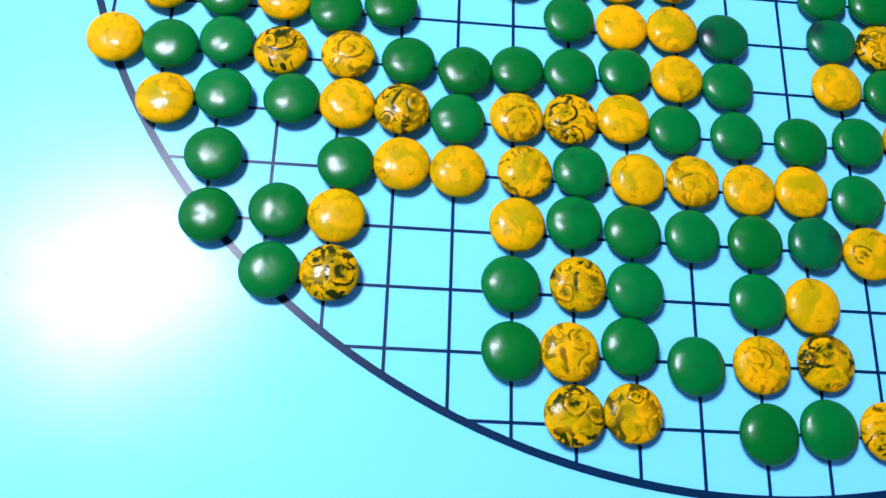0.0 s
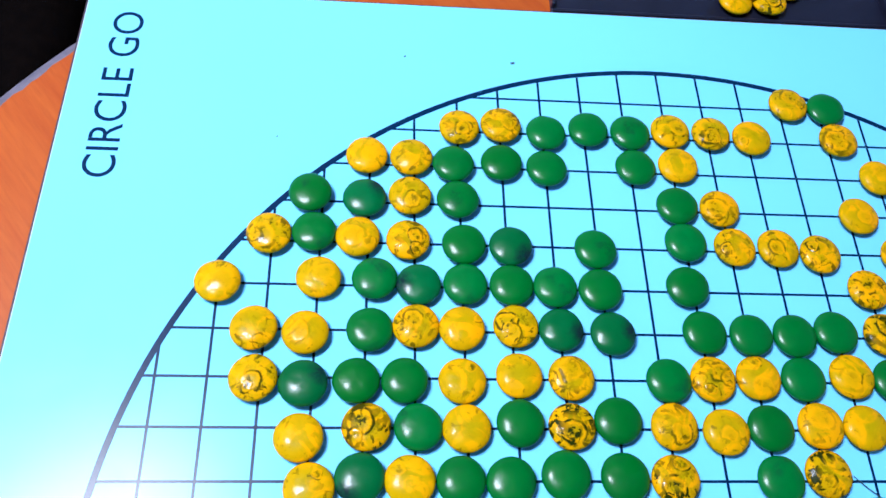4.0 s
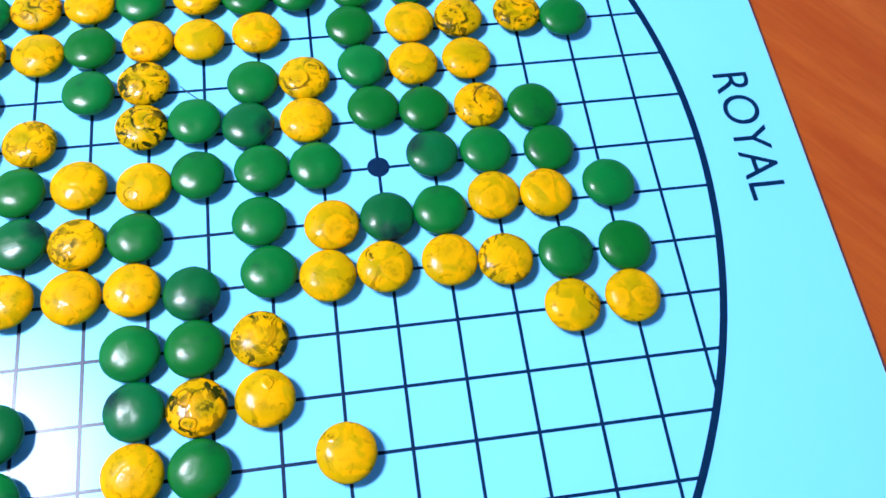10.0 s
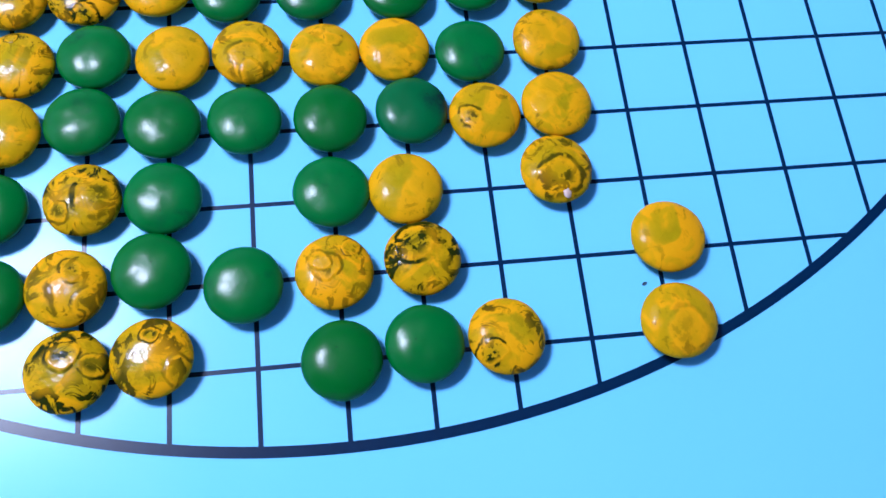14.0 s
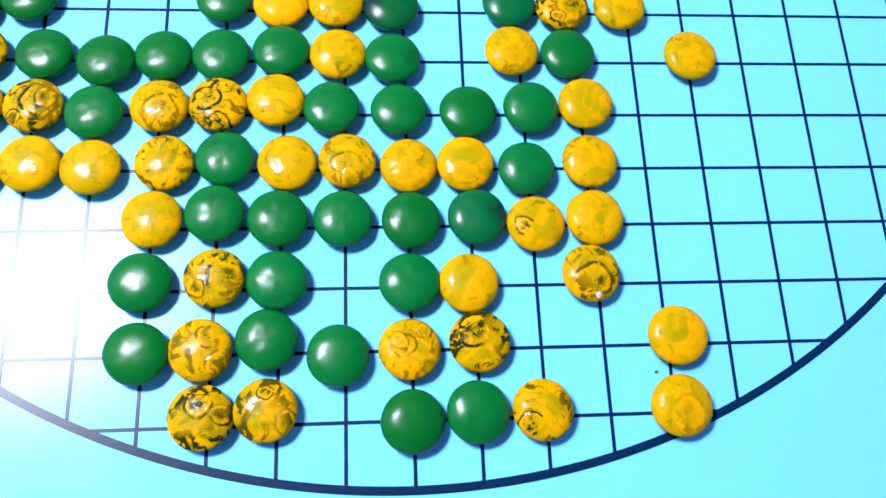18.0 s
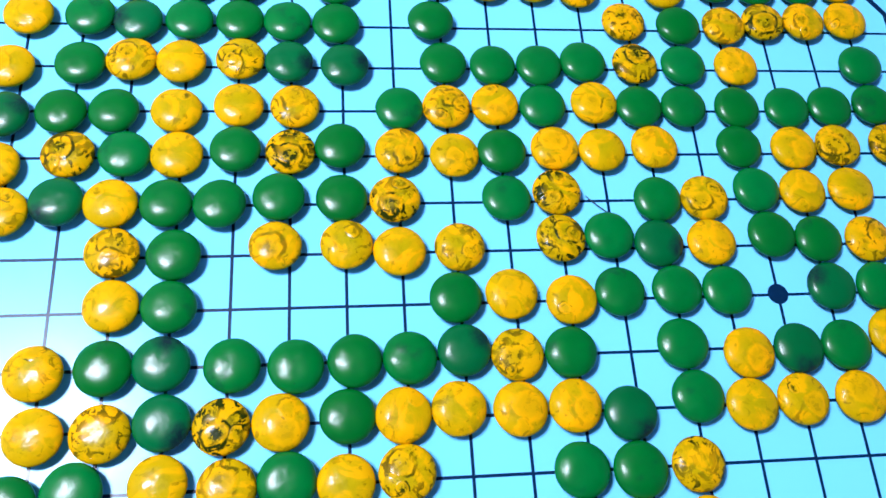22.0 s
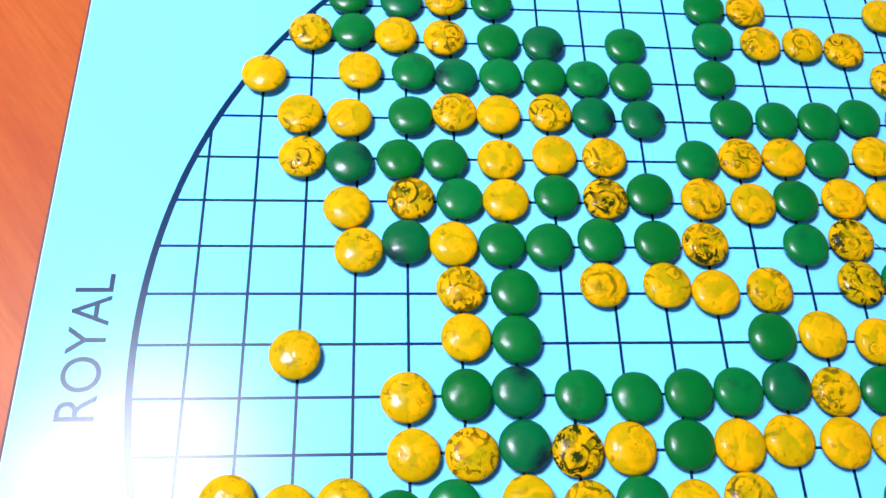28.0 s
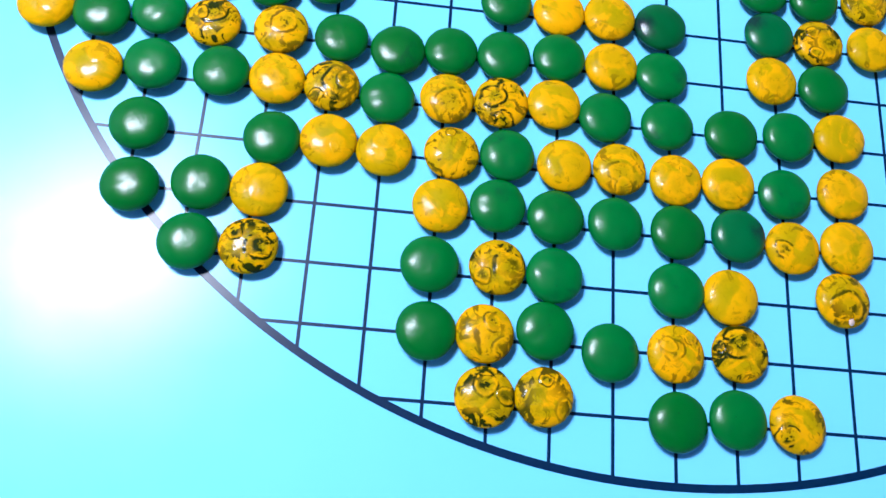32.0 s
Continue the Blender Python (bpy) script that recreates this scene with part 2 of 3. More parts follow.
    dark = maths(n, l, "MAXIMUM", dark, maths(n, l, "MULTIPLY", maths(n, l, "MULTIPLY", flecks, cloud), 0.06 + 0.34 * marble))
    own = n.new("ShaderNodeTexWhiteNoise")
    own.noise_dimensions = "1D"
    l.new(maths(n, l, "MULTIPLY", rnd, 313.0), own.inputs["W"])
    worn = ramp(n, l, noise_tex(n, l, p, 95.0, 2), [(0.40, 0.60), (0.50, 1.0)])
    amount = maths(n, l, "ADD", maths(n, l, "MULTIPLY", own.outputs["Value"], 0.30), 0.60 + 0.30 * marble)
    dark = maths(n, l, "MULTIPLY", maths(n, l, "MULTIPLY", dark, amount), worn)
    col = mix(n, l, dark, col, (0.018, 0.024, 0.001))
    l.new(col, b.inputs["Base Color"])
    l.new(ramp(n, l, away, [(0.70, 0.22), (0.88, 0.04)]), b.inputs["Coat Weight"])
    bump(n, l, height, 0.40 + 0.20 * marble, 0.0006, b)
    return m


def table_wood():
    m, n, l, b = shader("orange_wood_veneer", (0.45, 0.10, 0.03), 0.42, spec=0.2)
    turn = n.new("ShaderNodeMapping")
    turn.inputs["Rotation"].default_value = (0, 0, radians(52))
    l.new(coords(n), turn.inputs["Vector"])
    mp = n.new("ShaderNodeMapping")
    mp.inputs["Scale"].default_value = (1.0, 9.0, 1.0)
    l.new(turn.outputs[0], mp.inputs["Vector"])
    p = mp.outputs[0]
    broad = noise_tex(n, l, p, 5.0, 5, 0.6, 1.2)
    fine = noise_tex(n, l, p, 60.0, 5, 0.65)
    col = mix(n, l, ramp(n, l, broad, [(0.3, 0.0), (0.7, 1.0)]), (0.32, 0.048, 0.006), (0.42, 0.092, 0.012))
    col = mix(n, l, ramp(n, l, fine, [(0.42, 0.0), (0.72, 0.35)]), col, (0.22, 0.030, 0.005))
    l.new(col, b.inputs["Base Color"])
    bump(n, l, fine, 0.08, 0.0003, b)
    return m


def mottled(name, a, c, scale, rough, strength=0.1, distance=0.0004, spec=0.5):
    m, n, l, b = shader(name, a, rough, spec=spec)
    p = coords(n)
    f = noise_tex(n, l, p, scale, 5, 0.6)
    l.new(mix(n, l, ramp(n, l, f, [(0.3, 0.0), (0.7, 1.0)]), a, c), b.inputs["Base Color"])
    bump(n, l, noise_tex(n, l, p, scale * 9, 3), strength, distance, b)
    return m


def glowing(name, colour, strength):
    m, n, l, b = shader(name, colour, 0.5)
    b.inputs["Emission Color"].default_value = (*colour, 1)
    b.inputs["Emission Strength"].default_value = strength
    return m


BOARD = board_face()
INK = ink()
EDGE = mottled("cut_board_edge", (0.020, 0.010, 0.016), (0.05, 0.024, 0.034), 300.0, 0.6)
PALE_EDGE = mottled("pale_laminate_core", (0.40, 0.55, 0.66), (0.52, 0.64, 0.72), 200.0, 0.5)
GREEN, GREEN_DARK = green_stone("green_enamel", False), green_stone("green_enamel_stained", True)
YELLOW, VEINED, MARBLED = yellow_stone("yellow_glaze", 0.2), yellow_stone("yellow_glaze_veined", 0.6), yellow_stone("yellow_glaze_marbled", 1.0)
WOOD = table_wood()
GREY_CORE = mottled("grey_edge_band", (0.075, 0.065, 0.085), (0.13, 0.11, 0.14), 120.0, 0.5, 0.3)
BLACK_TRAY = mottled("black_plastic", (0.006, 0.007, 0.016), (0.010, 0.011, 0.024), 40.0, 0.28)
FLOORING = mottled("brown_floorboard", (0.19, 0.054, 0.018), (0.25, 0.078, 0.027), 6.0, 0.35, 0.1, 0.001)
# tone of the unseen walls and ceiling, set to bounce bluish fill
PLASTER = mottled("blue_grey_plaster", (0.43, 0.54, 0.66), (0.47, 0.58, 0.70), 3.0, 0.85, 0.1, 0.002)
BLACK_CLOTH = mottled("black_upholstery", (0.0016, 0.0012, 0.0012), (0.0036, 0.0022, 0.0018), 90.0, 0.9, 0.4, 0.002, spec=0.02)
METAL = mottled("painted_steel", (0.05, 0.05, 0.055), (0.07, 0.07, 0.075), 30.0, 0.4)
DIFFUSER = glowing("lamp_diffuser", (1.0, 0.97, 0.93), 6.0)
BARE_CLAY = mottled("bare_pale_clay", (0.62, 0.40, 0.30), (0.74, 0.58, 0.50), 900.0, 0.6)
FIBRE = mottled("dark_fibre", (0.012, 0.03, 0.05), (0.02, 0.05, 0.07), 500.0, 0.7)


# ---- mesh helpers ----
def mesh_of(bm, name, material, smooth=False):
    me = bpy.data.meshes.new(name)
    bmesh.ops.recalc_face_normals(bm, faces=bm.faces)
    bm.to_mesh(me)
    bm.free()
    me.materials.append(material)
    if smooth:
        for f in me.polygons:
            f.use_smooth = True
    return me


def part(name, bm, material, parent, label="", smooth=False):
    ob = new(name, mesh_of(bm, name, material, smooth))
    if parent is not None:
        ob.parent = parent
    if label:
        tagged(ob, label)
    return ob


def thing(name, at, label, category, group="", kind=""):
    ob = new(name)
    ob.location = at
    ob.empty_display_size = 0.02
    return tagged(ob, label, category, group, kind)


def box(bm, lo, hi, bevel=0.0, segments=2):
    lo, hi = Vector(lo), Vector(hi)
    got = bmesh.ops.create_cube(bm, size=1.0, matrix=Matrix.Translation((lo + hi) / 2) @ Matrix.Diagonal((*(hi - lo), 1)))
    if bevel:
        edges = {e for v in got["verts"] for e in v.link_edges}
        bmesh.ops.bevel(bm, geom=list(edges), offset=bevel, segments=segments, affect="EDGES", profile=0.5)
    return bm


def lathe(bm, profile, steps, wobble=None):
    """Turns a profile of (radius, height) round the z axis; radius 0 closes it."""
    rings = []
    for r, z in profile:
        if r <= 1e-9:
            rings.append([bm.verts.new((0, 0, z))])
            continue
        ring = []
        for k in range(steps):
            a = 2 * math.pi * k / steps
            w = wobble(a, r, z) if wobble else 0.0
            ring.append(bm.verts.new(((r + w) * math.cos(a), (r + w) * math.sin(a), z)))
        rings.append(ring)
    for a, b in zip(rings, rings[1:]):
        for k in range(steps):
            j = (k + 1) % steps
            if len(a) == 1 and len(b) > 1:
                bm.faces.new((a[0], b[k], b[j]))
            elif len(b) == 1 and len(a) > 1:
                bm.faces.new((a[k], b[0], a[j]))
            elif len(a) > 1:
                bm.faces.new((a[k], b[k], b[j], a[j]))
    return bm


# ---- room ----
# walls and ceiling are added, close in, so their bounced light fills shadows
half, wall_t = 1.25, 0.12
tagged(part("floor", box(bmesh.new(), (-half, -half, FLOOR_Z - 0.1), (half, half, FLOOR_Z)), FLOORING, None),
       "dark brown wooden floor far below the table", "floor", kind="structure")
tagged(part("ceiling", box(bmesh.new(), (-half, -half, CEIL_Z), (half, half, CEIL_Z + 0.1)), PLASTER, None),
       "plain blue-grey ceiling, unseen, added to close the room", "ceiling", kind="structure")
for side, lo, hi in (("north", (-half, half, FLOOR_Z), (half, half + wall_t, CEIL_Z)),
                     ("south", (-half, -half - wall_t, FLOOR_Z), (half, -half, CEIL_Z)),
                     ("east", (half, -half, FLOOR_Z), (half + wall_t, half, CEIL_Z)),
                     ("west", (-half - wall_t, -half, FLOOR_Z), (-half, half, CEIL_Z))):
    tagged(part("wall_" + side, box(bmesh.new(), lo, hi), PLASTER, None), "plain blue-grey wall, unseen, added to close the room", "wall", kind="structure")

lamp = thing("pendant_lamp", (LAMP.x, LAMP.y, CEIL_Z), "flat rectangular pendant lamp that is switched on above the table", "lamp")
lamp.rotation_euler.z = radians(32)
drop = CEIL_Z - LAMP.z
part("ceiling_rose", lathe(bmesh.new(), [(0, -0.02), (0.03, -0.02), (0.045, -0.004), (0.045, 0), (0, 0)], 32), METAL, lamp, "small round ceiling plate")
part("rod", lathe(bmesh.new(), [(0, 0.028 - drop), (0.006, 0.028 - drop), (0.006, -0.02), (0, -0.02)], 16), METAL, lamp, "thin dark steel rod")
part("housing", box(bmesh.new(), (-0.18, -0.145, -drop), (0.18, 0.145, 0.03 - drop), 0.008), PLASTER, lamp, "blue-grey painted housing")
part("diffuser", box(bmesh.new(), (-0.155, -0.12, -0.010 - drop), (0.155, 0.12, -0.0005 - drop), 0.003), DIFFUSER, lamp, "glowing white diffuser")

# ---- round table ----
TABLE_R = 0.3660
table = thing("round_table", (-0.0075, 0.005, FLOOR_Z), "small round table with orange wood veneer and chipped grey edge", "table")
top_h = TABLE_Z - FLOOR_Z
part("top_core", lathe(bmesh.new(), [(0, top_h - 0.022), (TABLE_R - 0.004, top_h - 0.022), (TABLE_R, top_h - 0.018), (TABLE_R, top_h - 0.004),
                                     (TABLE_R - 0.0015, top_h - 0.0012), (TABLE_R - 0.004, top_h - 0.0006), (0, top_h - 0.0006)], 160),
     GREY_CORE, table, "bare grey edge of the round top")


def chipped(a, r, z):
    if r < 0.3:
        return 0.0
    p = Vector((math.cos(a) * 9, math.sin(a) * 9, 0.3))
    return 0.0012 * noise.noise(p * 1.3) + 0.0014 * noise.noise(p * 5.0) + 0.0010 * noise.noise(p * 14.0) + 0.0006 * noise.noise(p * 33.0)


part("veneer", lathe(bmesh.new(), [(0, top_h - 0.0005), (TABLE_R - 0.0062, top_h - 0.0005), (TABLE_R - 0.0065, top_h), (0.2, top_h), (0, top_h)], 520, chipped),
     WOOD, table, "orange wood veneer with a ragged edge")
part("column", lathe(bmesh.new(), [(0, 0.02), (0.035, 0.02), (0.03, 0.05), (0.028, top_h - 0.06), (0.05, top_h - 0.0225), (0, top_h - 0.0225)], 32), METAL, table)
part("foot_plate", lathe(bmesh.new(), [(0, 0), (0.21, 0), (0.21, 0.008), (0.06, 0.022), (0, 0.022)], 64), METAL, table)

# ---- black stool beyond the table ----
stool = thing("stool", (-0.70, 0.80, FLOOR_Z), "low stool with a black padded seat", "stool")
part("seat", box(bmesh.new(), (-0.27, -0.40, 0.38), (0.27, 0.40, 0.46), 0.03, 3), BLACK_CLOTH, stool, "black padded seat", True)
for sx in (-0.21, 0.21):
    for sy in (-0.33, 0.33):
        part("leg", box(bmesh.new(), (sx - 0.018, sy - 0.018, 0), (sx + 0.018, sy + 0.018, 0.385), 0.003), METAL, stool)

# ---- board ----
X_LEFT, X_RIGHT, Y_TOP, Y_BOTTOM = -0.2776, 0.2780, 0.2770, -0.2785
RING_W, LINE_W = 0.0026, 0.00112
board = thing("game_board", (0, 0, TABLE_Z), "pale blue square game board with navy circular grid on the table", "game board")
part("panel", box(bmesh.new(), (X_LEFT - 0.0016, Y_BOTTOM - 0.0016, 0), (X_RIGHT + 0.0016, Y_TOP + 0.0016, BOARD_T - 0.0009), 0.0002, 1), EDGE, board, "dark backing panel")
part("chamfer", box(bmesh.new(), (X_LEFT - 0.0005, Y_BOTTOM - 0.0005, BOARD_T - 0.0009), (X_RIGHT + 0.0005, Y_TOP + 0.0005, BOARD_T - 0.0003), 0.0002, 1), PALE_EDGE, board, "pale cut edge of the laminate")
part("face", box(bmesh.new(), (X_LEFT, Y_BOTTOM, BOARD_T - 0.0003), (X_RIGHT, Y_TOP, BOARD_T), 0.0001, 1), BOARD, board, "pale blue laminate face")


def strip(x0, y0, x1, y1, z):
    return box(bmesh.new(), (x0, y0, BOARD_T - 0.00005), (x1, y1, BOARD_T + z))


# the print is a little uneven: each line's shift from the even grid in tenths of a millimetre, from line -11 to line 11
COLUMN_SHIFT = (1, -2, -1, 0, 1, 0, 1, -1, 0, -1, 0, 1, 1, 1, -1, 2, 2, 0, -2, -1, 2, 0, -2)
ROW_SHIFT = (-10, 1, 1, 2, 1, -1, 2, 0, 2, 0, 3, 2, 2, 0, 0, -1, -1, -2, 0, 0, 0, -2, -1)
RING_X, RING_Y, RING_MID = 0.2393, 0.2403, -0.0006
for k, right, up in zip(range(-11, 12), COLUMN_SHIFT, ROW_SHIFT):
    y, x = k * STEP + up * 0.0001, k * STEP + right * 0.0001
    reach = RING_X * math.sqrt(1 - ((y - RING_MID) / RING_Y) ** 2)
    part("grid_line", strip(-reach, y - LINE_W / 2, reach, y + LINE_W / 2, 0.00006), INK, board)
    reach = RING_Y * math.sqrt(1 - (x / RING_X) ** 2)
    part("grid_line", strip(x - LINE_W / 2, RING_MID - reach, x + LINE_W / 2, RING_MID + reach, 0.00009), INK, board)
ri, ro = 1 - RING_W / RING_X / 2, 1 + RING_W / RING_X / 2
ring_bm = lathe(bmesh.new(), [(ri, BOARD_T - 0.00005), (ri, BOARD_T + 0.00012), (ro, BOARD_T + 0.00012), (ro, BOARD_T - 0.00005), (ri, BOARD_T - 0.00005)], 256)
for v in ring_bm.verts:
    v.co.x, v.co.y = v.co.x * RING_X, RING_MID + v.co.y * RING_Y
part("ring", ring_bm, INK, board, "navy printed ring round the grid")
dot = part("star_point", lathe(bmesh.new(), [(0, BOARD_T - 0.00005), (0.0040, BOARD_T - 0.00005), (0.0040, BOARD_T + 0.00015), (0, BOARD_T + 0.00015)], 40), INK, board, "round navy dot")
dot.location = (0.120, 0.0005, 0)


def lettering(text, cap, length, origin, turn, shear=0.0):
    """One printed word as a mesh: cap height and length in metres, its start on the base line, and its turn in degrees."""
    curve = bpy.data.curves.new("lettering", "FONT")
    curve.body, curve.size, curve.shear, curve.extrude = text, 1.0, shear, 0.0
    curve.resolution_u = 6
    holder = bpy.data.objects.new("lettering", curve)
    scene.collection.objects.link(holder)
    bpy.context.view_layer.update()
    me = bpy.data.meshes.new_from_object(holder.evaluated_get(bpy.context.evaluated_depsgraph_get()))
    bpy.data.objects.remove(holder)
    xs = [v.co.x for v in me.vertices]
    ys = [v.co.y for v in me.vertices]
    sx, sy = length / (max(xs) - min(xs)), cap / (max(ys) - min(ys))
    for v in me.vertices:
        v.co = Vector(((v.co.x - min(xs)) * sx, (v.co.y - min(ys)) * sy, 0))
    me.materials.clear()
    me.materials.append(INK)
    ob = new("lettering", me)
    ob.parent = board
    ob.matrix_local = Matrix.Translation((*origin, BOARD_T + 0.0001)) @ Matrix.Rotation(radians(turn), 4, "Z")
    return tagged(ob, 'navy printed capitals "%s"' % text)


lettering("ROYAL", 0.0141, 0.0556, (-0.2492, -0.0274), 90)
lettering("ROYAL", 0.0141, 0.0556, (0.2526, 0.0276), -90)
lettering("CIRCLE GO", 0.0141, 0.0945, (-0.2499, 0.1686), 90)
lettering("CIRCLE GO", 0.0141, 0.0945, (0.2505, -0.1678), -90)
lettering("WCGF", 0.0140, 0.0518, (0.2500, 0.2622), -88.3, 0.25)

# specks and a hair on the face
rs = random.Random(4)
for x, y, size in ((-0.1245, 0.2432, 0.0009), (-0.0718, 0.2419, 0.0015), (-0.1821, 0.1932, 0.0006), (0.0754, -0.2087, 0.0009), (-0.2371, -0.1824, 0.0004)):
    sp = part("speck", lathe(bmesh.new(), [(0, 0), (size * 0.8, 0), (size * 0.55, 0.0002), (0, 0.00025)], 9,
                             lambda a, r, z: r * 0.5 * math.sin(a + 1)), FIBRE, board, "tiny dark speck of dirt")
    sp.matrix_local = Matrix.Translation((x, y, BOARD_T)) @ Matrix.Rotation(rs.uniform(0, 3), 4, "Z") @ Matrix.Diagonal((1, 0.6, 1, 1))
hair_bm = bmesh.new()
last = None
for k in range(13):
    u = k / 12
    c = Vector((0.0514 + 0.0090 * u, 0.0420 - 0.0080 * u - 0.0009 * math.sin(u * 3.1), 0.0004 + 0.0007 * math.sin(u * 3.1)))
    side = Vector((0.62, 0.78, 0)) * 0.00022
    ringv = [hair_bm.verts.new(c + side), hair_bm.verts.new(c + Vector((0, 0, 0.0003))), hair_bm.verts.new(c - side)]
    if last:
        for a in range(3):
            hair_bm.faces.new((last[a], ringv[a], ringv[(a + 1) % 3], last[(a + 1) % 3]))
    last = ringv
tagged(part("hair", hair_bm, FIBRE, None), "single dark hair lying on the pale board", "hair")

# ---- playing stones ----
RADIUS, HEIGHT = 0.0094, 0.0072


def stone_mesh(name, seed, material):
    """A lens-shaped pebble that is a little uneven: domed above and below, with a soft rim."""
    r = random.Random(seed)
    shift = Vector((r.uniform(-50, 50), r.uniform(-50, 50), r.uniform(-50, 50)))
    lop = r.uniform(0.0, 0.009)
    rows = []
    for k in range(15):
        a = math.pi * (k / 14 - 0.5)
        c, s = math.cos(a), math.sin(a)
        rad = abs(c) ** 0.80
        z = math.copysign(abs(s) ** 1.10, s)
        rows.append((0 if k in (0, 14) else rad, z))
    bm = lathe(bmesh.new(), rows, 36)
    for v in bm.verts:
        u = v.co.copy()
        w = 1 + 0.015 * noise.noise(u * 1.3 + shift) + 0.010 * noise.noise(u * 3.7 + shift) + lop * math.cos(2 * math.atan2(u.y, u.x) + seed)
        rim = 0.55 * u.z if u.z < 0 else 0.45 * u.z + 0.035 * noise.noise(u * 2.2 + shift)
        v.co = Vector((u.x * RADIUS * w, u.y * RADIUS * w, HEIGHT * (0.50 + rim / 1.0)))
    low = min(v.co.z for v in bm.verts)
    for v in bm.verts:
        v.co.z -= low
    return mesh_of(bm, name, material, True)


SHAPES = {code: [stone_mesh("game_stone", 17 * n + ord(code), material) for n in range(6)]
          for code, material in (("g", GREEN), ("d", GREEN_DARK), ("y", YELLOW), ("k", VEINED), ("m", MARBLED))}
SAYS = {"g": ("glossy dark green lens-shaped stone on the board", "green stones on the board"),
        "d": ("dark green lens-shaped stone with a blackish stain", "green stones on the board"),
        "y": ("glossy orange-yellow lens-shaped stone with olive clouds", "yellow stones on the board"),
        "k": ("orange-yellow lens-shaped stone with a few dark flecks", "yellow stones on the board"),
        "m": ("orange-yellow lens-shaped stone with dark marbled veins", "yellow stones on the board")}
pick = random.Random(11)


# where the burn of a stained stone lies, in degrees from the board's long side: column, row
BURNS = {(7, 0): 150, (4, 1): -20, (6, -1): -80, (3, -2): -60, (-2, 5): 10, (-3, 5): -10, (-7, 8): 40, (-5, -1): 70, (0, -1): 30, (-5, -2): -45, (0, -4): 190}


def stone(code, x, y, z=0.00012, tilt=(0, 0), turn=None):
    ob = new("game_stone", pick.choice(SHAPES[code]))
    size = pick.uniform(0.985, 1.012)
    ob.matrix_world = pose(x, y, z, tilt[0], tilt[1], pick.uniform(0, 360) if turn is None else turn) @ Matrix.Diagonal((size, size, size, 1))
    says, group = SAYS[code]
    return tagged(ob, says, "game stone", group)


placed = {}


def stone_row(row, first, codes, right, up):
    """One line of stones: the grid row, the first column, a code a column, and each stone's shift in hundredths of a step."""
    n = 0
    for k, code in enumerate(codes):
        if code != ".":
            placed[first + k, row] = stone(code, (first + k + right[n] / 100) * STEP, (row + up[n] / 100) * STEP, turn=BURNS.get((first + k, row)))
            n += 1


stone_row(11, 3, "kg", (14, 9,), (2, -7,))
stone_row(10, -5, "kkgggkky.k", (2, -1, 4, 5, 5, 3, 2, 1, 18,), (-3, 7, -9, 4, -1, 8, 6, -2, 1,))
stone_row(9, -7, "ykggg.gy....y", (-7, -8, -14, -5, -2, 6, 7, -9,), (11, 10, -4, 3, -8, 3, 12, -3,))
stone_row(8, -8, "gdkg....gk..y", (-26, -9, -11, -6, -12, -14, 13,), (10, 0, 9, 3, 3, -1, -9,))
stone_row(7, -9, "kgykgd.g.gkkk.ygggy", (-6, -13, -21, -15, 4, 4, -11, -7, 3, 2, -3, -14, 4, -4, -4, -11,), (7, 14, 4, -1, -8, -10, -12, 10, 2, 2, -10, -9, 9, 3, 6, 14,))
stone_row(6, -10, "y.ygdgggg.g...kgkmky", (1, 2, 16, 7, 4, 1, -7, -11, -20, -14, 4, 5, -4, -11, -14,), (-6, 7, 7, -5, -2, -2, -4, -8, 3, 6, -2, -1, 10, 13, 17,))
stone_row(5, -9, "kygkykdd.ggggmgy..g", (-19, -18, 9, 1, -6, 4, -3, 4, -1, -2, -7, -15, -6, -3, 11, -10,), (-6, -14, -6, 3, -1, 6, 0, -7, -1, -5, -5, 4, 1, -2, -3, 2,))
stone_row(4, -9, "kdggyyk.gkygygggggg", (-11, -16, -15, -21, -9, 4, 9, 7, -1, -5, -10, -5, -13, -20, -8, -1, -6, -8,), (-9, -19, -12, -11, -11, 1, -2, -6, -2, 2, 0, 7, -2, -1, -3, -4, 0, 4,))
stone_row(3, -8, "ymgygmgkygyyy.gykmg", (-18, 7, 5, -3, 1, 1, -7, 4, 7, -1, 3, -3, 3, -22, -8, -12, 4, -6,), (-24, -3, -3, -5, 6, 0, 12, 1, -9, -1, 4, 1, 6, 6, 3, 8, 10, -8,))
stone_row(2, -8, "ydyggggm.gm.gkgyy", (6, -3, -11, -16, -23, -19, -6, -9, -1, -4, -10, -16, -7, -12, -10,), (-16, 2, -2, -3, -5, 7, 3, 0, -1, 10, -7, -6, 11, 7, 10,))
stone_row(1, -6, "kg.kkyk.mgdyggkg", (0, 3, -24, 1, -5, 4, -7, -15, -22, -19, 3, -5, -3, -5,), (3, -3, 11, 11, -4, 2, 16, 20, 2, 2, 16, 5, 3, -9,))
stone_row(0, -9, "y..yg....gyyggg.dgg", (-5, 6, 1, -10, -10, -2, -11, -3, -8, -3, -6, 8,), (-24, 7, 3, 6, 10, -4, 9, 10, 6, 9, 7, -1,))
stone_row(-1, -7, "ygdggggdkg.gydgyyg", (-4, 3, -5, 9, 13, 11, 4, -2, -10, -15, -11, 9, 4, -4, -7, -14, 1,), (-5, 0, 4, -3, -8, -2, 0, 10, -1, 0, 8, -12, -7, -4, 14, 9, 17,))
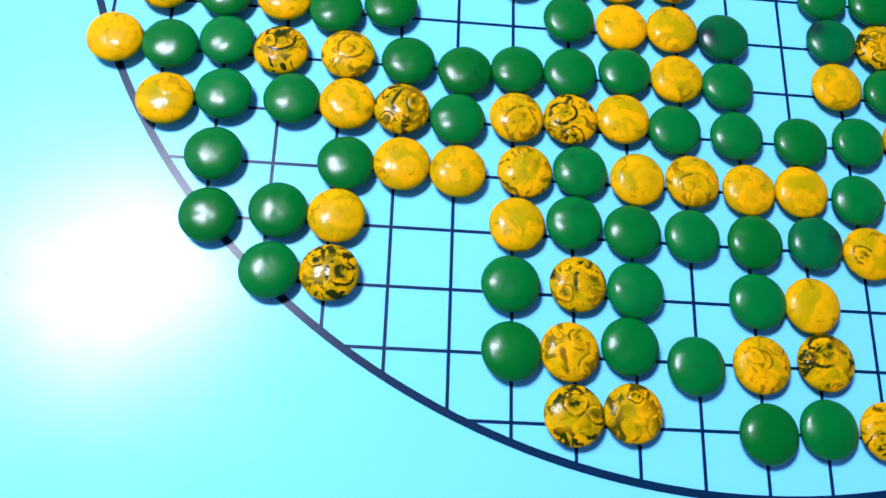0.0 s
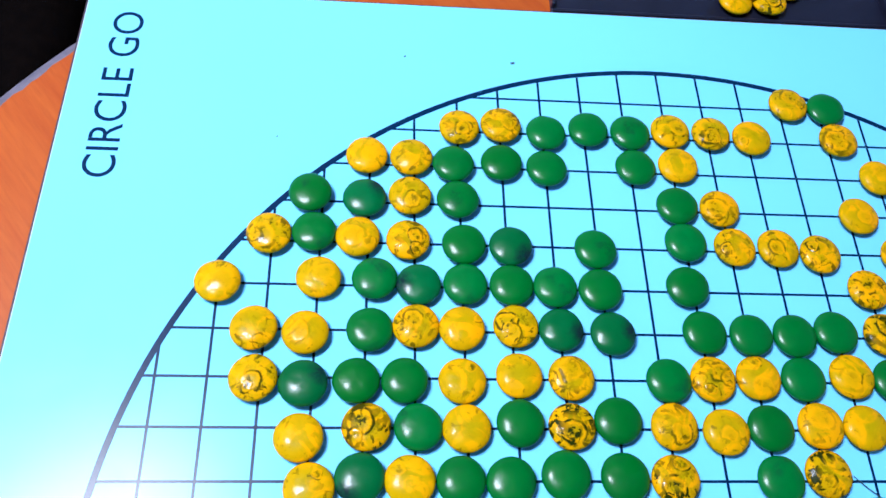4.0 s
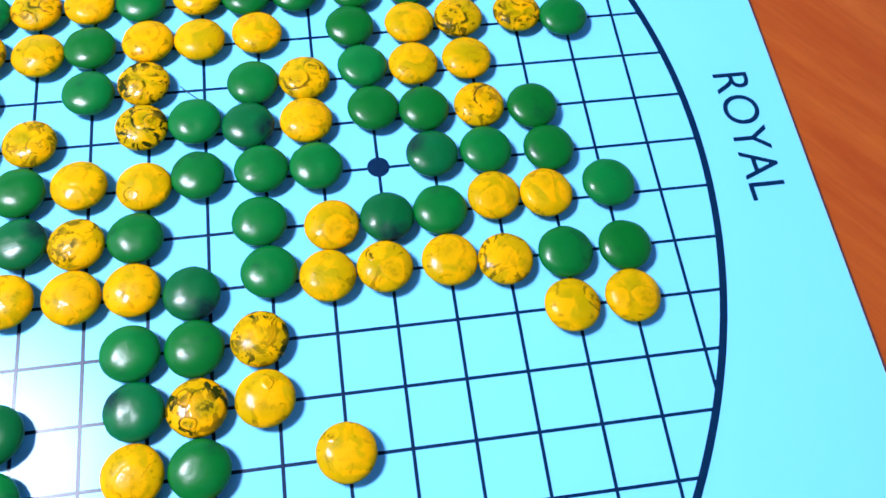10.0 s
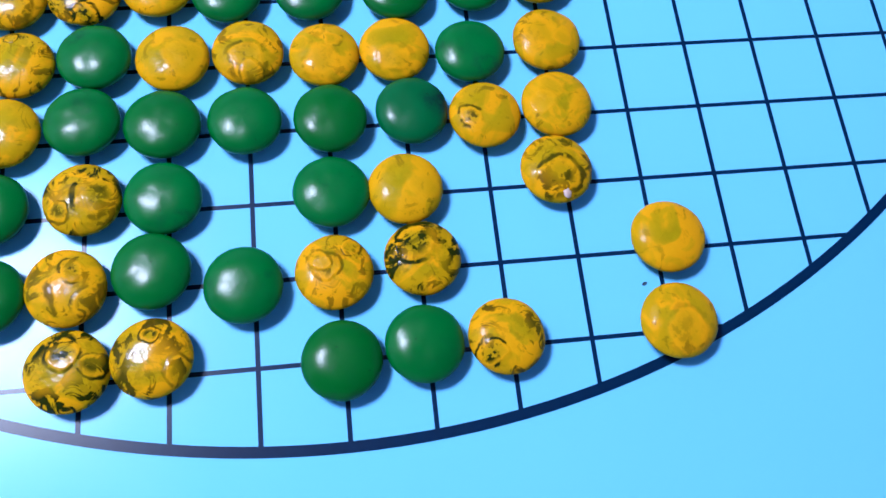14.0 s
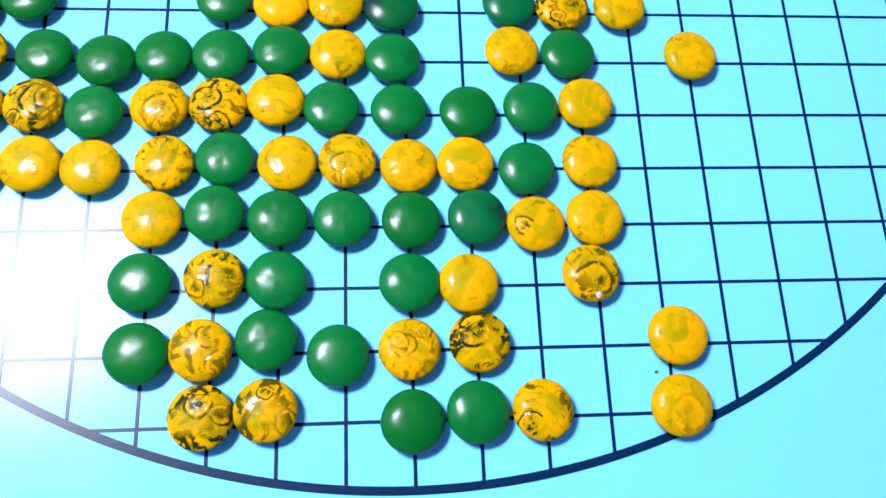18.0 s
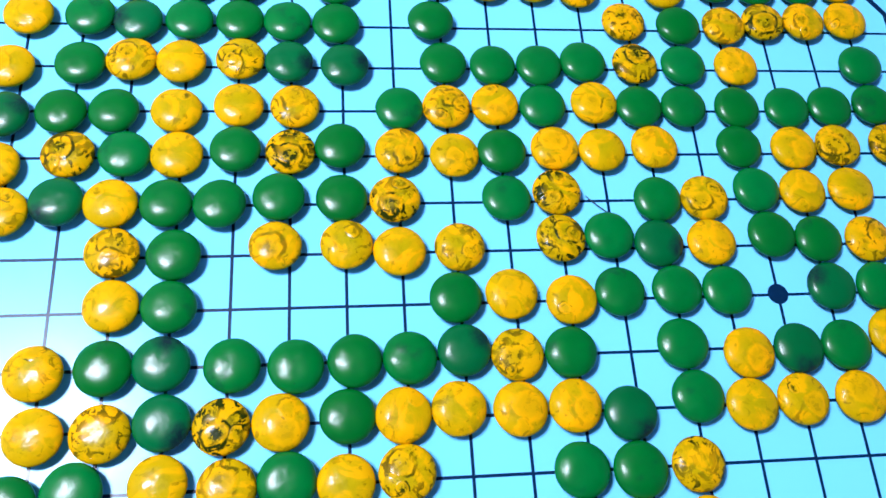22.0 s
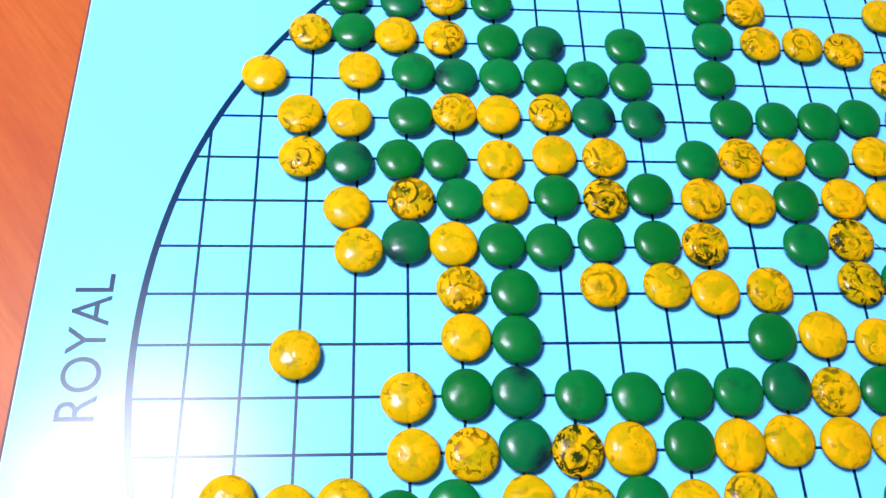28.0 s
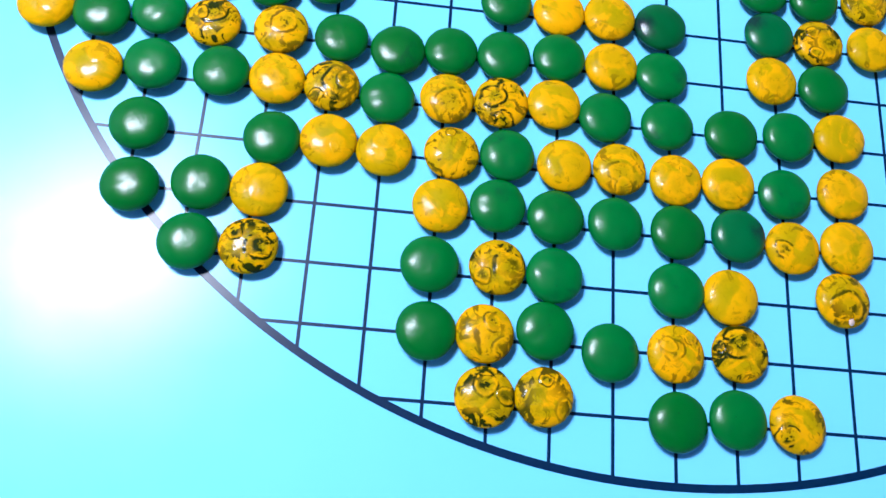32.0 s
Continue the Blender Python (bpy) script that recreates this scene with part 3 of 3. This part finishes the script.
stone_row(-2, -7, "ykdmygyyyydgyyykgg", (7, 8, 2, -5, -11, -3, -11, -18, -14, -19, -25, 0, -5, -10, -1, -7, -3, 2,), (-6, -6, 7, -3, 0, 5, 3, 10, 5, 7, -10, 14, -4, 1, 1, -8, -7, -6,))
stone_row(-3, -10, "yyyggykgyk..ggm....yy", (-5, -4, -12, -21, -26, 2, 7, 0, -7, -9, -21, -22, -21, -11, -6,), (19, 2, 10, -10, 5, 11, -1, 6, -1, 10, 0, -4, 0, -3, 2,))
stone_row(-4, -10, "kgygg..gyyd.dmy", (-13, -9, -8, -17, -22, -3, -7, -14, -20, -14, -20, -17,), (15, 9, 10, -7, 11, 11, 2, 5, -3, 7, 1, 3,))
stone_row(-5, -11, "yggmkgggggyg.yg.y", (19, 11, 4, -4, 10, 14, 12, 4, -3, -5, -11, -19, -15, -18, -1,), (5, -1, 15, 3, 4, 1, -11, -1, 1, 10, 4, -3, 12, 7, 5,))
stone_row(-6, -10, "yggymgkmyggggy", (16, 10, 22, 15, 7, 2, 3, -4, -12, -21, -11, 4, 10, 4,), (-4, 12, 12, 9, 7, -5, 6, 9, 17, 3, 0, -4, 4, 11,))
stone_row(-7, -9, "g.gyykgykyygy", (7, 20, 12, 5, 17, 11, 9, 4, 2, -5, -5, 1,), (2, 0, 6, -1, 6, 13, 5, 8, -1, 2, -7, 5,))
stone_row(-8, -9, "ggy..yggggdyy", (11, 19, 12, 4, -1, -4, -3, 4, 9, 3, 0,), (-4, 11, 8, 11, 20, 10, 9, 5, 9, -3, 6,))
stone_row(-9, -8, "gm..gmg.gy.k", (14, 8, -6, 3, -3, -1, -9, -15,), (11, 12, 10, 15, 10, 3, 1, 13,))
stone_row(-10, -4, "gkggkm..y", (-4, -12, -16, -11, -4, 3, 12,), (2, 5, 18, -8, -1, 8, 11,))
stone_row(-11, -3, "mm.ggk.y", (-7, -15, -2, -5, -8, 4,), (7, 14, -8, 3, 3, 3,))

# pale chips where the glaze of a stone has broken off: column, row, direction and distance from its middle, size
for column, row, turn, out, size in ((8, 1, -75, 0.0034, 0.00115), (7, -2, -65, 0.0052, 0.0012), (3, -9, -80, 0.0077, 0.0013), (-6, -2, -100, 0.0068, 0.0012)):
    owner = placed[column, row]
    lean = math.cos(math.asin(min(1.0, (out / RADIUS) ** 1.25)))
    high = HEIGHT * (0.55 + 0.45 * lean ** 1.1) - 0.0002
    slope = math.atan2(HEIGHT * 0.45 * out / RADIUS, RADIUS * max(lean, 0.25))
    flake = lathe(bmesh.new(), [(0, -0.0004), (size, -0.0004), (size * 0.85, 0.00008), (0, 0.00016)], 11,
                  lambda a, r, z: r * (0.16 * math.sin(2 * a + 1) + 0.10 * math.sin(5 * a)))
    chip = part("chip", flake, BARE_CLAY, owner, "pale pinkish chip in the glaze", True)
    chip.matrix_local = owner.matrix_world.inverted() @ (Matrix.Translation(owner.matrix_world.translation + Vector((0, 0, high)))
                        @ Matrix.Rotation(radians(turn), 4, "Z") @ Matrix.Translation((out, 0, 0)) @ Matrix.Rotation(slope, 4, "Y"))

# ---- tray with spare stones behind the board ----
tray = thing("tray", (0.044, 0.3085, TABLE_Z), "shallow black plastic tray with spare stones behind the board", "tray")
TX, TY, TH = 0.093, 0.0295, 0.006
part("bottom", box(bmesh.new(), (-TX, -TY, 0), (TX, TY, 0.0015), 0.0004, 1), BLACK_TRAY, tray)
part("side", box(bmesh.new(), (-TX, TY - 0.002, 0.0015), (TX, TY, TH), 0.0006), BLACK_TRAY, tray)
part("side", box(bmesh.new(), (-TX, -TY, 0.0015), (TX, -TY + 0.002, 0.0026), 0.0006), BLACK_TRAY, tray)
part("side", box(bmesh.new(), (-TX, -TY + 0.002, 0.0015), (-TX + 0.002, TY - 0.002, TH), 0.0006), BLACK_TRAY, tray)
part("side", box(bmesh.new(), (TX - 0.002, -TY + 0.002, 0.0015), (TX, TY - 0.002, TH), 0.0006), BLACK_TRAY, tray)
for x, y, code, lift, tx, ty in ((0.0500, 0.2902, "y", 0.0, 3, -4), (0.0690, 0.2900, "m", 0.0, 2, 3), (0.0595, 0.2985, "y", 0.0046, 14, -8), (0.082, 0.3030, "y", 0.0, 0, 6)):
    spare = stone(code, x, y, TABLE_Z + 0.0016 + lift, (tx, ty))
    spare["group"] = "spare stones in the tray"
    spare["label"] = "spare orange-yellow stone lying in the black tray"
